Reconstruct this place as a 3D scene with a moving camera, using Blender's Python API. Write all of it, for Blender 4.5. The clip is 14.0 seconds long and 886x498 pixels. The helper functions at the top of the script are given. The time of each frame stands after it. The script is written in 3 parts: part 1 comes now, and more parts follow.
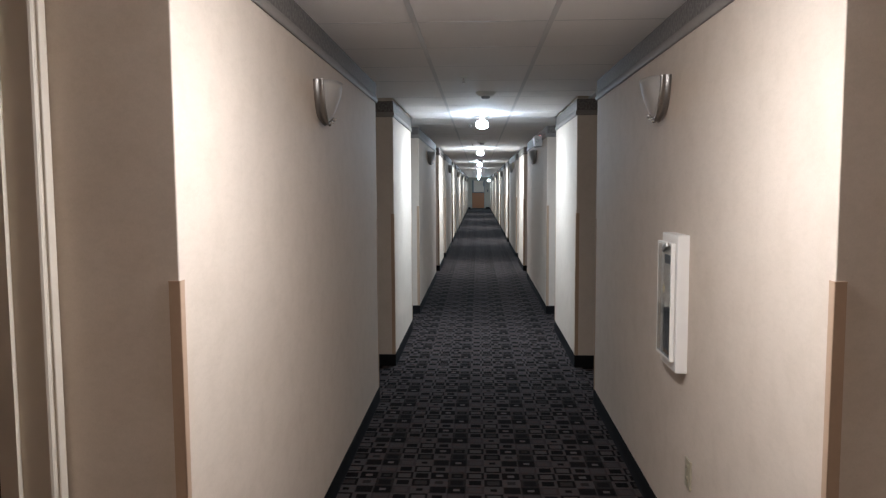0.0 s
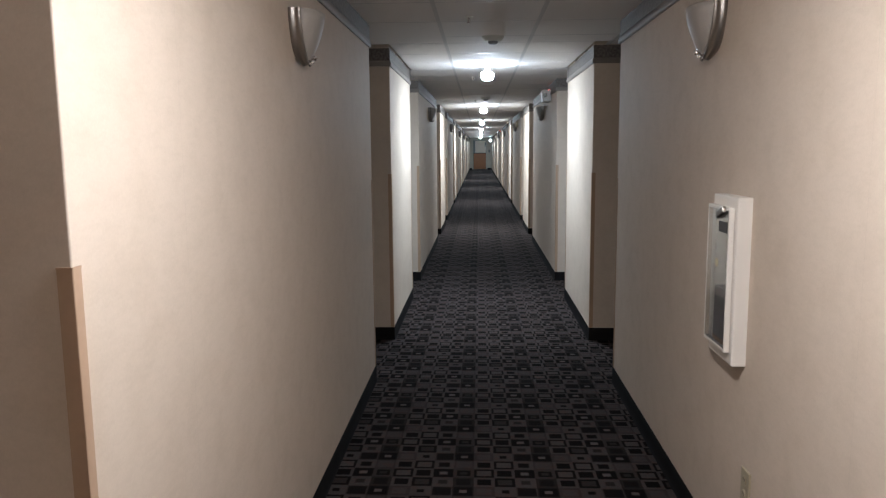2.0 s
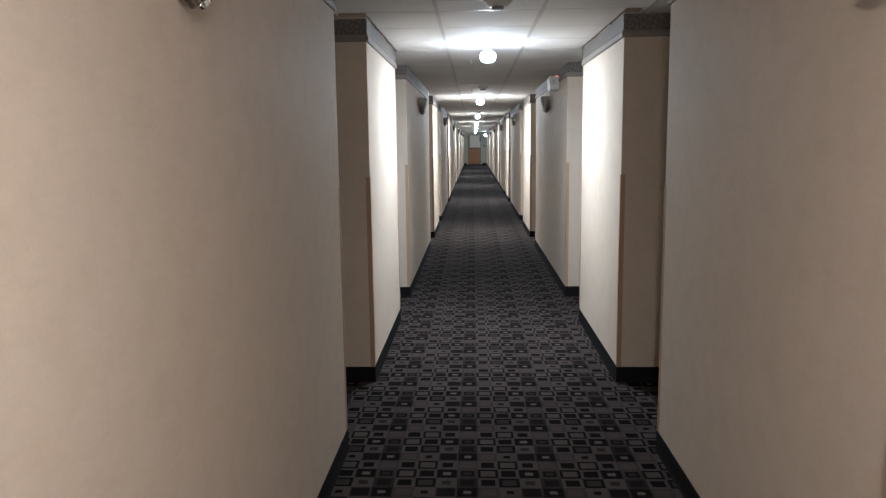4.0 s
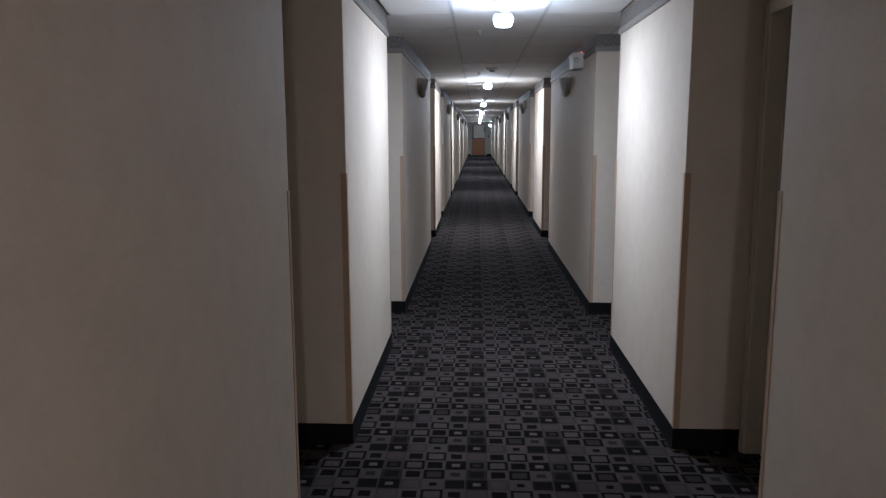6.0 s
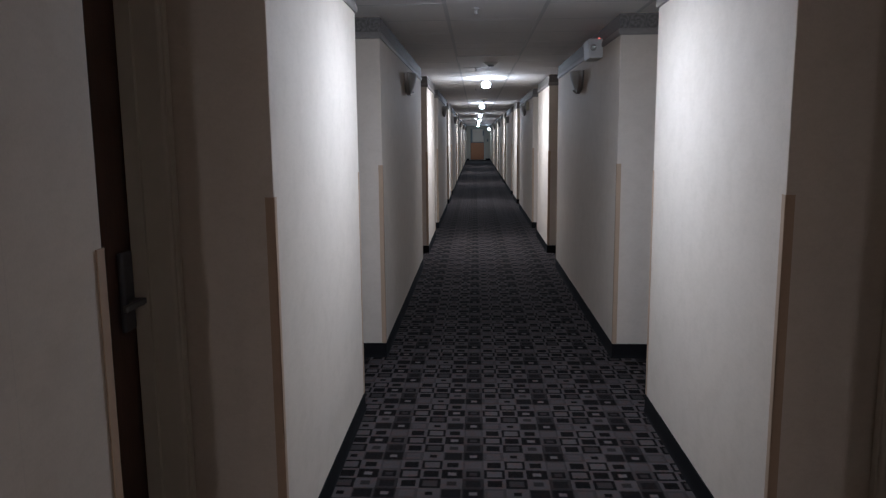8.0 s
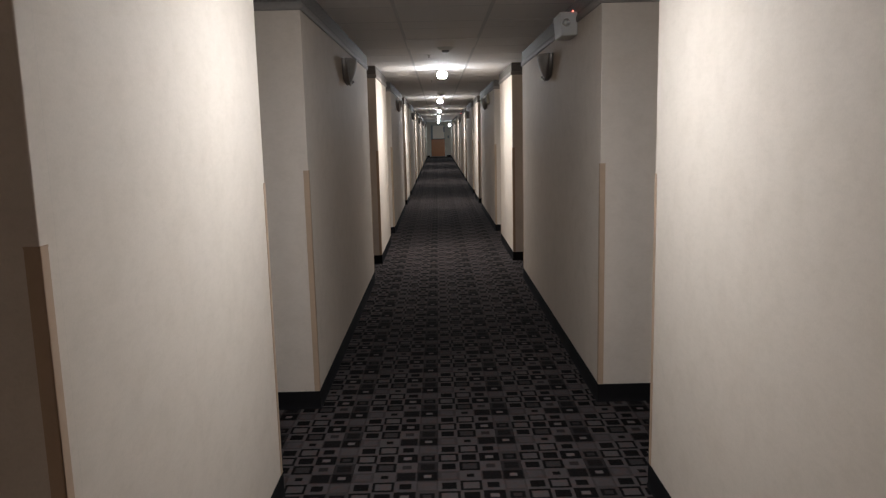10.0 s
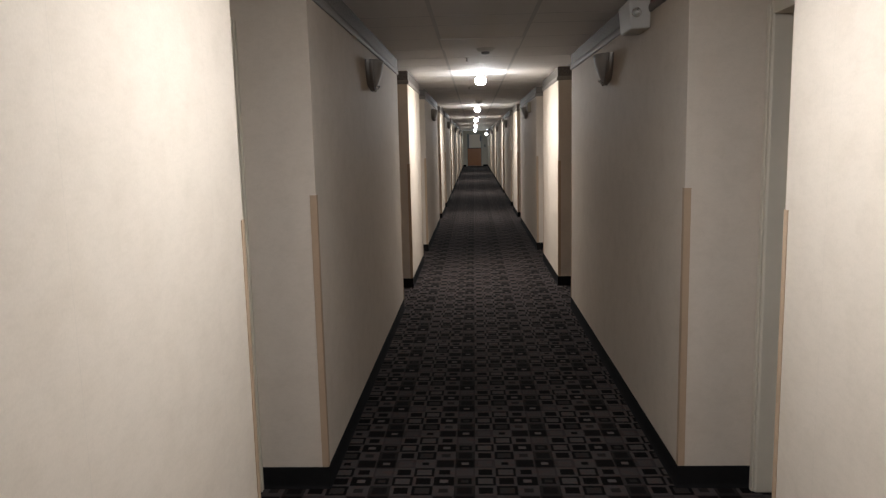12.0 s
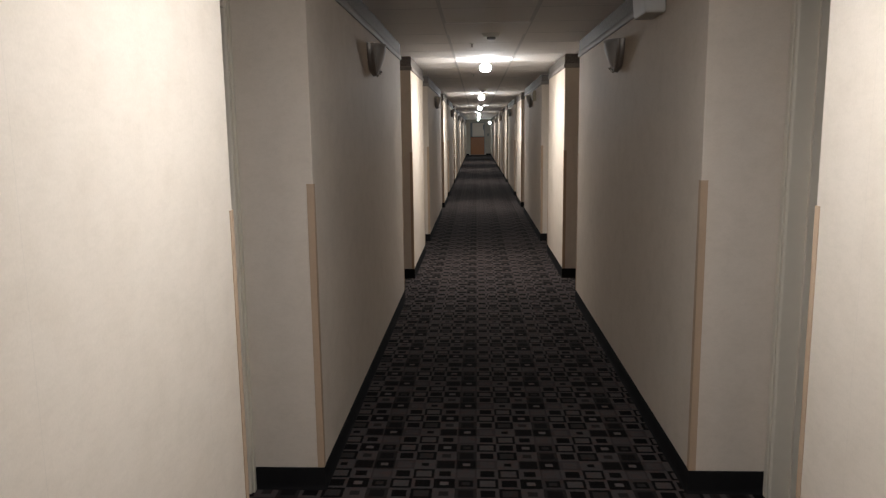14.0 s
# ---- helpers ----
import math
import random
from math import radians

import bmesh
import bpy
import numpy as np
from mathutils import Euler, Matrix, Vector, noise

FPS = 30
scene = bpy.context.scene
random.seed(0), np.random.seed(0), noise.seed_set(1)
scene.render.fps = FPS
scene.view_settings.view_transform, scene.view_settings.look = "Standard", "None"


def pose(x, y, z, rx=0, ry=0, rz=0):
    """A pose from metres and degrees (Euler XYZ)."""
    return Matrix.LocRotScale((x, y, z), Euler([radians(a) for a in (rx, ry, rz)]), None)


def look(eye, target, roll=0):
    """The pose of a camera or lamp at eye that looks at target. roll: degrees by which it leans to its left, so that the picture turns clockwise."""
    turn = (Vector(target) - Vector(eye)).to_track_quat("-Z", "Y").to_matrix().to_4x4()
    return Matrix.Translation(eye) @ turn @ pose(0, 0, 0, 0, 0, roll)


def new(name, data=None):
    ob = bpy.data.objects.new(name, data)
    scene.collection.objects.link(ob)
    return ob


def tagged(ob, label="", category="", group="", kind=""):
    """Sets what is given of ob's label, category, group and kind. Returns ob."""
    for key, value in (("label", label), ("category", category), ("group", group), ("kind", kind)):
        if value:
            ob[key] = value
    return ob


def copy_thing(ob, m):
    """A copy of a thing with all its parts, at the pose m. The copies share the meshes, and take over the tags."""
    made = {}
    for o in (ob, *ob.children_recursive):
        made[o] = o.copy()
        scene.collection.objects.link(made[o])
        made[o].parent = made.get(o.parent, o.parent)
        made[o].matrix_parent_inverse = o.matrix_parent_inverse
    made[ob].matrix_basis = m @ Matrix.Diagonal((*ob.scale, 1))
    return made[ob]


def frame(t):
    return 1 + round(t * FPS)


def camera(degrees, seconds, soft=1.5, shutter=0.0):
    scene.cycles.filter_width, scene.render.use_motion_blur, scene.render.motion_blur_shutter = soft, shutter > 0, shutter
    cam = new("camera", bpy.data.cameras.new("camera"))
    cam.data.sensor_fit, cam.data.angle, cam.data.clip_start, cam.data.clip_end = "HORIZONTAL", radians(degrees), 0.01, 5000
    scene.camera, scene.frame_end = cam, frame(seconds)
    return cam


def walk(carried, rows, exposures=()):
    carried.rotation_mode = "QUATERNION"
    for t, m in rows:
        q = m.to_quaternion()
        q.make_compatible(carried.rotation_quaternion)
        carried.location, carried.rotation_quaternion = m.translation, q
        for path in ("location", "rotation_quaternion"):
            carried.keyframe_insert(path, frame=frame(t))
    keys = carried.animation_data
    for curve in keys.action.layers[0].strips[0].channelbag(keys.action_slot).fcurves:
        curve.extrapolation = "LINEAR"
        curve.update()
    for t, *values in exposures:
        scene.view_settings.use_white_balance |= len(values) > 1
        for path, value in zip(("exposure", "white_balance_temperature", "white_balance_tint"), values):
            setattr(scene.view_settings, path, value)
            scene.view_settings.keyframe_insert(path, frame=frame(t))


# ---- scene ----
cam = camera(62.0, 14.0, soft=1.3)
PATH = [
    (0, (-0.072, -0.955, 1.542), (-0.168, 1.035, 1.376), -0.3),
    (0.5, (-0.094, -0.917, 1.527), (-0.178, 1.074, 1.356), -0.4),
    (1, (-0.109, -0.826, 1.511), (-0.157, 1.161, 1.288), -1.4),
    (1.5, (-0.1, -0.625, 1.528), (-0.155, 1.359, 1.289), -1.2),
    (2, (-0.11, -0.408, 1.513), (-0.209, 1.572, 1.243), -0.5),
    (2.2, (-0.131, -0.294, 1.506), (-0.238, 1.685, 1.239), -0.5),
    (4.3, (-0.149, 0.932, 1.525), (-0.22, 2.91, 1.24), -0.8),
    (4.5, (-0.147, 1.059, 1.519), (-0.198, 3.041, 1.251), -0.7),
    (5, (-0.153, 1.342, 1.497), (-0.189, 3.322, 1.222), -0.9),
    (5.5, (-0.173, 1.647, 1.496), (-0.272, 3.623, 1.204), -0.6),
    (6, (-0.19, 1.927, 1.499), (-0.281, 3.9, 1.19), -0.2),
    (6.5, (-0.179, 2.243, 1.504), (-0.216, 4.224, 1.235), -1.3),
    (7, (-0.163, 2.495, 1.506), (-0.195, 4.477, 1.243), -1.4),
    (7.5, (-0.155, 2.822, 1.474), (-0.27, 4.796, 1.178), -0.8),
    (8, (-0.171, 3.084, 1.497), (-0.261, 5.059, 1.199), -0.5),
    (8.5, (-0.148, 3.36, 1.484), (-0.16, 5.336, 1.171), -1.2),
    (8.7, (-0.143, 3.468, 1.487), (-0.168, 5.444, 1.174), -1.1),
    (10.8, (-0.082, 4.43, 1.504), (-0.059, 6.408, 1.21), -1.5),
    (11, (-0.079, 4.524, 1.513), (-0.076, 6.504, 1.228), -1.3),
    (11.5, (-0.092, 4.724, 1.508), (-0.184, 6.702, 1.228), -1.5),
    (12, (-0.12, 4.887, 1.527), (-0.208, 6.865, 1.243), -1.3),
    (12.5, (-0.144, 4.992, 1.521), (-0.186, 6.972, 1.244), -1.0),
    (13, (-0.136, 5.025, 1.521), (-0.197, 7.003, 1.227), -1.1),
    (13.5, (-0.133, 5.039, 1.519), (-0.22, 7.014, 1.216), -0.7),
    (14, (-0.131, 5.037, 1.522), (-0.224, 7.01, 1.208), -0.7),
]
EXPOSURES = [(0, 0.0, 5750, 10), (2.2, -0.07, 5950, 11), (4.3, 0.27, 6150, 12), (5, 0.17, 6100, 13), (5.5, -0.17, 5850, 14), (6, -0.42, 5700, 15), (6.5, -0.52, 5650, 16), (7.5, -0.60, 5650, 16), (8.5, -0.80, 5800, 17), (11, -0.62, 6950, 17), (14, -0.62, 6950, 17)]
walk(cam, [(t, look(eye, target, roll)) for t, eye, target, roll in PATH], EXPOSURES)


# ---- world: the corridor is closed, only its lamps light it ----
world = bpy.data.worlds.new("dim_interior")
scene.world = world
world.use_nodes = True
world.node_tree.nodes["Background"].inputs[0].default_value = (0.6, 0.62, 0.65, 1)
world.node_tree.nodes["Background"].inputs[1].default_value = 0.0

# ---- plan, in metres: x across, y along the corridor ----
XL, XR = -0.795, 0.755          # corridor wall faces
BL, BR = -1.115, 1.085          # back walls of the door recesses
BAY = 7.32
CEIL = 2.275
BASE = 0.10                     # height of the vinyl base
GUARD = 1.32                    # top of the corner guards
Y0, Y1 = -5.6, 53.3
SEGMENTS = [(Y0, -0.28), (0.785, 4.275)]
for k in range(7):
    SEGMENTS.append((5.33 + BAY * k, 7.0 + BAY * k))
    if k < 6:
        SEGMENTS.append((8.0 + BAY * k, 11.595 + BAY * k))
SEGMENTS.append((8.0 + BAY * 6, Y1))
RECESSES = [(a[1], b[0]) for a, b in zip(SEGMENTS[:-1], SEGMENTS[1:])]
LAMPS = [-3.0, 0.76, 6.52, 13.1, 20.2, 27.4, 34.7, 42.0, 49.3]


# ---- materials ----
class Nodes:
    """Short writing for a node material."""

    def __init__(self, name):
        self.mat = bpy.data.materials.new(name)
        self.mat.use_nodes = True
        self.tree = self.mat.node_tree
        self.bsdf = self.tree.nodes["Principled BSDF"]
        self.where = self.add("ShaderNodeTexCoord").outputs["Object"]

    def add(self, kind, **settings):
        n = self.tree.nodes.new(kind)
        for key, value in settings.items():
            setattr(n, key, value)
        return n

    def link(self, a, b):
        self.tree.links.new(a, b)

    def put(self, value, socket):
        if isinstance(value, bpy.types.NodeSocket):
            self.link(value, socket)
        else:
            socket.default_value = value

    def math(self, op, a, b=0.0, c=0.0):
        n = self.add("ShaderNodeMath", operation=op)
        for v, s in zip((a, b, c), n.inputs):
            self.put(v, s)
        return n.outputs[0]

    def noise(self, scale, detail=3.0, rough=0.55, stretch=None, vector=None):
        n = self.add("ShaderNodeTexNoise")
        n.inputs["Scale"].default_value = scale
        n.inputs["Detail"].default_value = detail
        n.inputs["Roughness"].default_value = rough
        v = vector or self.where
        if stretch:
            m = self.add("ShaderNodeMapping")
            m.inputs["Scale"].default_value = stretch
            self.link(v, m.inputs["Vector"])
            v = m.outputs[0]
        self.link(v, n.inputs["Vector"])
        return n.outputs["Fac"]

    def ramp(self, fac, stops, constant=False):
        n = self.add("ShaderNodeValToRGB")
        cr = n.color_ramp
        cr.interpolation = "CONSTANT" if constant else "LINEAR"
        while len(cr.elements) < len(stops):
            cr.elements.new(0.5)
        for e, (p, col) in zip(cr.elements, stops):
            e.position = p
            e.color = (*col, 1) if len(col) == 3 else col
        self.link(fac, n.inputs[0])
        return n.outputs[0]

    def mix(self, fac, a, b, blend="MIX"):
        n = self.add("ShaderNodeMix", data_type="RGBA", blend_type=blend)
        self.put(fac, n.inputs["Factor"])
        for v, s in ((a, n.inputs[6]), (b, n.inputs[7])):
            self.put((*v, 1) if isinstance(v, tuple) and len(v) == 3 else v, s)
        return n.outputs[2]

    def bump(self, height, strength, distance=0.002):
        n = self.add("ShaderNodeBump")
        n.inputs["Strength"].default_value = strength
        n.inputs["Distance"].default_value = distance
        self.link(height, n.inputs["Height"])
        self.link(n.outputs[0], self.bsdf.inputs["Normal"])

    def done(self, colour, rough=0.6, metal=0.0, spec=0.5):
        self.put((*colour, 1) if isinstance(colour, tuple) else colour, self.bsdf.inputs["Base Color"])
        self.put(rough, self.bsdf.inputs["Roughness"])
        self.bsdf.inputs["Metallic"].default_value = metal
        self.bsdf.inputs["Specular IOR Level"].default_value = spec
        return self.mat


def wallpaper_material():
    n = Nodes("vinyl_wallpaper")
    weave = n.noise(380, 2, stretch=(1, 1, 0.45))
    cross = n.noise(150, 3)
    cloud = n.noise(1.3, 4)
    blot = n.noise(9, 3)
    t = n.math("ADD", n.math("MULTIPLY", weave, 0.5), n.math("MULTIPLY", cross, 0.5))
    fine = n.ramp(t, [(0.35, (0.577, 0.485, 0.393)), (0.65, (0.616, 0.521, 0.426))])
    col = n.mix(n.math("MULTIPLY", cloud, 0.35), fine, (0.577, 0.479, 0.380))
    scuff = n.ramp(blot, [(0.30, (0.90, 0.885, 0.86)), (0.55, (1, 1, 1))])
    col = n.mix(0.5, col, scuff, "MULTIPLY")
    fibre = n.noise(42, 4, stretch=(1, 0.6, 1.6))
    col = n.mix(0.24, col, n.ramp(fibre, [(0.36, (0.90, 0.89, 0.87)), (0.52, (1, 1, 1)), (0.70, (1.05, 1.04, 1.03))]), "MULTIPLY")
    sep = n.add("ShaderNodeSeparateXYZ")
    n.link(n.where, sep.inputs[0])
    f = n.math("FRACT", n.math("DIVIDE", n.math("ADD", sep.outputs[1], 20.3), 0.685))
    seam = n.math("LESS_THAN", n.math("ABSOLUTE", n.math("SUBTRACT", f, 0.5)), 0.0016)
    col = n.mix(n.math("MULTIPLY", seam, 0.14), col, (0.36, 0.31, 0.26))
    n.bump(t, 0.07, 0.0012)
    return n.done(col, 0.74, spec=0.17)


def carpet_material():
    """Loop-pile carpet woven with a repeat of four by four cells of small rectangles."""
    n = Nodes("patterned_carpet")
    sep = n.add("ShaderNodeSeparateXYZ")
    wob = n.add("ShaderNodeTexNoise")
    wob.inputs["Scale"].default_value = 160
    n.link(n.where, wob.inputs["Vector"])
    jig = n.add("ShaderNodeMix", data_type="VECTOR")
    jig.inputs["Factor"].default_value = 0.012
    n.link(n.where, jig.inputs[4])
    add = n.add("ShaderNodeVectorMath", operation="ADD")
    n.link(n.where, add.inputs[0])
    n.link(wob.outputs["Color"], add.inputs[1])
    n.link(add.outputs[0], jig.inputs[5])
    n.link(jig.outputs[1], sep.inputs[0])
    cw, ch = 0.0950, 0.0925
    u = n.math("DIVIDE", n.math("ADD", sep.outputs[0], 0.180 + cw * 0.5 + cw * 40), cw)
    v = n.math("DIVIDE", n.math("ADD", sep.outputs[1], -6.035 + ch * 0.5 + ch * 160), ch)
    ci = n.math("MODULO", n.math("FLOOR", u), 4.0)
    ri = n.math("MODULO", n.math("FLOOR", v), 4.0)
    idx = n.math("DIVIDE", n.math("ADD", n.math("MULTIPLY_ADD", ri, 4.0, ci), 0.5), 16.0)
    fx = n.math("ABSOLUTE", n.math("SUBTRACT", n.math("FRACT", u), 0.5))
    fy = n.math("ABSOLUTE", n.math("SUBTRACT", n.math("FRACT", v), 0.5))
    d = n.math("MAXIMUM", fx, n.math("MULTIPLY", fy, 1.05))
    L, M, D = 0.30, 0.215, 0.055
    # cell: outer size, inner size, ground, ring, inner
    cells = [
        (0.44, 0.20, 0.14, 0.06, 0.38), (0.34, 0.0, M, 0.26, M), (0.17, 0.0, 0.28, D, D), (0.43, 0.0, M, 0.085, D),
        (0.34, 0.0, 0.15, 0.10, D), (0.33, 0.0, 0.28, D, D), (0.48, 0.37, M, D, 0.18), (0.22, 0.0, 0.28, 0.15, M),
        (0.33, 0.21, M, 0.07, 0.16), (0.48, 0.38, M, D, L), (0.35, 0.0, 0.28, D, D), (0.48, 0.22, M, D, 0.38),
        (0.40, 0.0, M, 0.26, M), (0.33, 0.0, 0.28, D, D), (0.48, 0.39, M, D, L), (0.27, 0.0, 0.28, D, D)]
    first = n.ramp(idx, [(i / 16, (c[0], c[1], c[2])) for i, c in enumerate(cells)], True)
    second = n.ramp(idx, [(i / 16, (c[3], c[4], 0)) for i, c in enumerate(cells)], True)
    s1, s2 = n.add("ShaderNodeSeparateColor"), n.add("ShaderNodeSeparateColor")
    n.link(first, s1.inputs[0])
    n.link(second, s2.inputs[0])

    def inside(size, d=d):
        m = n.add("ShaderNodeMapRange")
        n.link(n.math("SUBTRACT", size, d), m.inputs["Value"])
        m.inputs["From Min"].default_value, m.inputs["From Max"].default_value = -0.025, 0.025
        return m.outputs[0]

    def blend(f, a, b):
        return n.math("ADD", n.math("MULTIPLY", a, n.math("SUBTRACT", 1.0, f)), n.math("MULTIPLY", b, f))

    val = blend(inside(s1.outputs[0]), s1.outputs[2], s2.outputs[0])
    val = blend(inside(n.math("SUBTRACT", s1.outputs[1], 0.02), n.math("MAXIMUM", fx, n.math("MULTIPLY", fy, 1.20))), val, s2.outputs[1])
    pile = n.noise(700, 2)
    wear = n.noise(0.9, 4)
    blot = n.noise(5, 3)
    val = n.math("MULTIPLY", val, n.math("MULTIPLY_ADD", pile, 0.9, 0.55))
    val = n.math("MULTIPLY", val, n.math("MULTIPLY_ADD", wear, 0.5, 0.75))
    val = n.math("MULTIPLY", val, n.math("MULTIPLY_ADD", blot, 0.3, 0.85))
    col = n.ramp(val, [(0.0, (0.0018, 0.0015, 0.0015)), (0.10, (0.0092, 0.0077, 0.0074)), (0.20, (0.0335, 0.0284, 0.0266)), (0.32, (0.0680, 0.0578, 0.0544)), (0.45, (0.115, 0.098, 0.092)), (1.0, (0.20, 0.172, 0.162))])
    hue = n.noise(23, 2)
    col = n.mix(n.ramp(hue, [(0.45, (0, 0, 0)), (0.70, (0.8, 0.8, 0.8))]), col, n.mix(1.0, col, (1.25, 0.92, 0.82), "MULTIPLY"))
    n.bump(pile, 0.7, 0.003)
    return n.done(col, 0.9, spec=0.02)


def tile_material():
    n = Nodes("mineral_fibre_tile")
    speck = n.noise(300, 3)
    cloud = n.noise(1.1, 3)
    rnd = n.add("ShaderNodeNewGeometry").outputs["Random Per Island"]
    col = n.ramp(speck, [(0.33, (0.74, 0.71, 0.685)), (0.5, (0.85, 0.825, 0.805))])
    col = n.mix(n.math("MULTIPLY", cloud, 0.3), col, (0.80, 0.765, 0.73))
    col = n.mix(n.math("MULTIPLY", rnd, 0.2), col, (0.77, 0.75, 0.725))
    n.bump(speck, 0.35, 0.001)
    return n.done(col, 0.85, spec=0.2)


def frieze_material():
    """Embossed border: dark varnished ground with paler raised scrolls, and a beaded foot."""
    n = Nodes("embossed_border")
    sep = n.add("ShaderNodeSeparateXYZ")
    n.link(n.where, sep.inputs[0])
    run = n.math("ADD", sep.outputs[0], sep.outputs[1])
    z = n.math("SUBTRACT", sep.outputs[2], 2.222)
    rep = 0.105
    q = n.math("SUBTRACT", n.math("FRACT", n.math("DIVIDE", n.math("ADD", run, 50.0), rep)), 0.5)
    warp = n.noise(38, 2)
    qx = n.math("ADD", n.math("MULTIPLY", q, rep), n.math("MULTIPLY_ADD", warp, 0.046, -0.023))
    comb = n.add("ShaderNodeCombineXYZ")
    n.link(qx, comb.inputs[0])
    n.link(z, comb.inputs[1])
    r = n.add("ShaderNodeVectorMath", operation="LENGTH")
    n.link(comb.outputs[0], r.inputs[0])
    ang = n.math("ARCTAN2", z, qx)
    spiral = n.math("SINE", n.math("ADD", n.math("MULTIPLY", r.outputs["Value"], 230.0), n.math("MULTIPLY", ang, 2.0)))
    leaf = n.math("SINE", n.math("MULTIPLY", ang, 6.0))
    grain = n.noise(90, 3)
    h = n.math("ADD", n.math("MULTIPLY", spiral, 0.55), n.math("MULTIPLY", leaf, 0.35))
    h = n.math("ADD", h, n.math("MULTIPLY", grain, 0.9))
    col = n.ramp(n.math("MULTIPLY_ADD", h, 0.28, 0.35), [(0.15, (0.110, 0.095, 0.083)), (0.50, (0.165, 0.144, 0.128)), (0.9, (0.235, 0.206, 0.182))])
    foot = n.math("LESS_THAN", sep.outputs[2], 2.1805)
    col = n.mix(n.math("MULTIPLY", foot, 0.8), col, (0.255, 0.224, 0.196))
    n.bump(n.math("MULTIPLY", h, n.math("SUBTRACT", 1.0, foot)), 0.2, 0.002)
    return n.done(col, 0.64, spec=0.18)


def plain_material(name, colour, rough=0.5, metal=0.0, spec=0.5, vary=0.12, scale=30, bump=0.08):
    n = Nodes(name)
    a = n.noise(scale, 4)
    b = n.noise(scale * 0.12, 3)
    dark = tuple(c * (1 - vary) for c in colour)
    col = n.mix(n.math("MULTIPLY", n.math("ADD", a, b), 0.5), dark, tuple(min(1, c * (1 + vary)) for c in colour))
    if bump:
        n.bump(a, bump, 0.001)
    return n.done(col, n.math("MULTIPLY_ADD", b, 0.2, rough - 0.1), metal, spec)


def wood_material(name, dark, light):
    n = Nodes(name)
    g = n.noise(26, 5, stretch=(1, 6, 0.35))
    f = n.noise(160, 3, stretch=(1, 4, 0.1))
    t = n.math("ADD", n.math("MULTIPLY", g, 0.7), n.math("MULTIPLY", f, 0.3))
    n.bump(f, 0.1, 0.001)
    return n.done(n.ramp(t, [(0.3, dark), (0.7, light)]), 0.42, spec=0.5)


def glow_material(name, colour, strength):
    n = Nodes(name)
    n.bsdf.inputs["Emission Color"].default_value = (*colour, 1)
    n.bsdf.inputs["Emission Strength"].default_value = strength
    return n.done((0.8, 0.8, 0.8), 0.3)


def glass_material():
    n = Nodes("clear_acrylic")
    n.bsdf.inputs["Transmission Weight"].default_value = 1.0
    n.bsdf.inputs["IOR"].default_value = 1.45
    return n.done((0.95, 0.96, 0.95), n.math("MULTIPLY", n.noise(14, 3), 0.08))


WALL = wallpaper_material()
CARPET = carpet_material()
TILE = tile_material()
FRIEZE = frieze_material()
GRID = plain_material("painted_grid_steel", (0.58, 0.57, 0.56), 0.45, bump=0)
VINYL = plain_material("black_vinyl_base", (0.010, 0.009, 0.009), 0.8, spec=0.08, vary=0.3)
GUARDM = plain_material("beige_vinyl_guard", (0.42, 0.288, 0.192), 0.6, spec=0.15, scale=60)
FRAME = plain_material("grey_cream_frame_paint", (0.55, 0.478, 0.38), 0.55, spec=0.3, scale=20)
WHITE = plain_material("white_enamel", (0.80, 0.80, 0.78), 0.35, vary=0.04, scale=18)
IVORY = plain_material("ivory_plastic", (0.37, 0.315, 0.215), 0.45, vary=0.06)
AGED = plain_material("greyed_white_plastic", (0.52, 0.495, 0.455), 0.5, vary=0.08)
OFFWHITE = plain_material("aged_white_plastic", (0.66, 0.65, 0.60), 0.45, vary=0.06)
CABINET = plain_material("cream_white_enamel", (0.74, 0.695, 0.63), 0.42, vary=0.05, scale=14)
YELLOWDISC = plain_material("dull_yellow", (0.50, 0.42, 0.26), 0.6, vary=0.15, scale=90)
LOWERGREY = plain_material("lower_pane_grey", (0.20, 0.19, 0.19), 0.5, vary=0.25, scale=12)
LEVER = plain_material("dull_satin_steel", (0.17, 0.165, 0.16), 0.5, 1.0, vary=0.2, scale=90)
LOCK = plain_material("grey_lock_plastic", (0.055, 0.055, 0.06), 0.45, vary=0.2)
NICKEL = plain_material("brushed_nickel", (0.34, 0.31, 0.28), 0.42, 1.0, vary=0.15, scale=120)
CHROME = plain_material("polished_chrome", (0.75, 0.74, 0.72), 0.12, 1.0, vary=0.05, bump=0)
FROST = plain_material("frosted_shade_glass", (0.37, 0.34, 0.305), 0.6, vary=0.05, spec=0.35)
DARK = plain_material("dark_plastic", (0.03, 0.03, 0.032), 0.4, vary=0.2)
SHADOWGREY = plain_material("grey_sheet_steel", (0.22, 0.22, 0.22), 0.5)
DOORWOOD = wood_material("dark_door_veneer", (0.026, 0.010, 0.006), (0.080, 0.032, 0.017))
ORANGE = wood_material("orange_door_veneer", (0.33, 0.105, 0.032), (0.50, 0.19, 0.062))
CREAMDOOR = plain_material("cream_door_paint", (0.86, 0.69, 0.55), 0.45)
GLASS = glass_material()
BULBAMBER = glow_material("amber_bulb", (1.0, 0.875, 0.75), 140)
CAPAMBER = glow_material("amber_bulb_face", (1.0, 0.875, 0.75), 1350)
BULBWARM = glow_material("warm_bulb", (0.985, 0.94, 0.90), 290)
CAPWARM = glow_material("warm_bulb_face", (0.985, 0.94, 0.90), 1150)
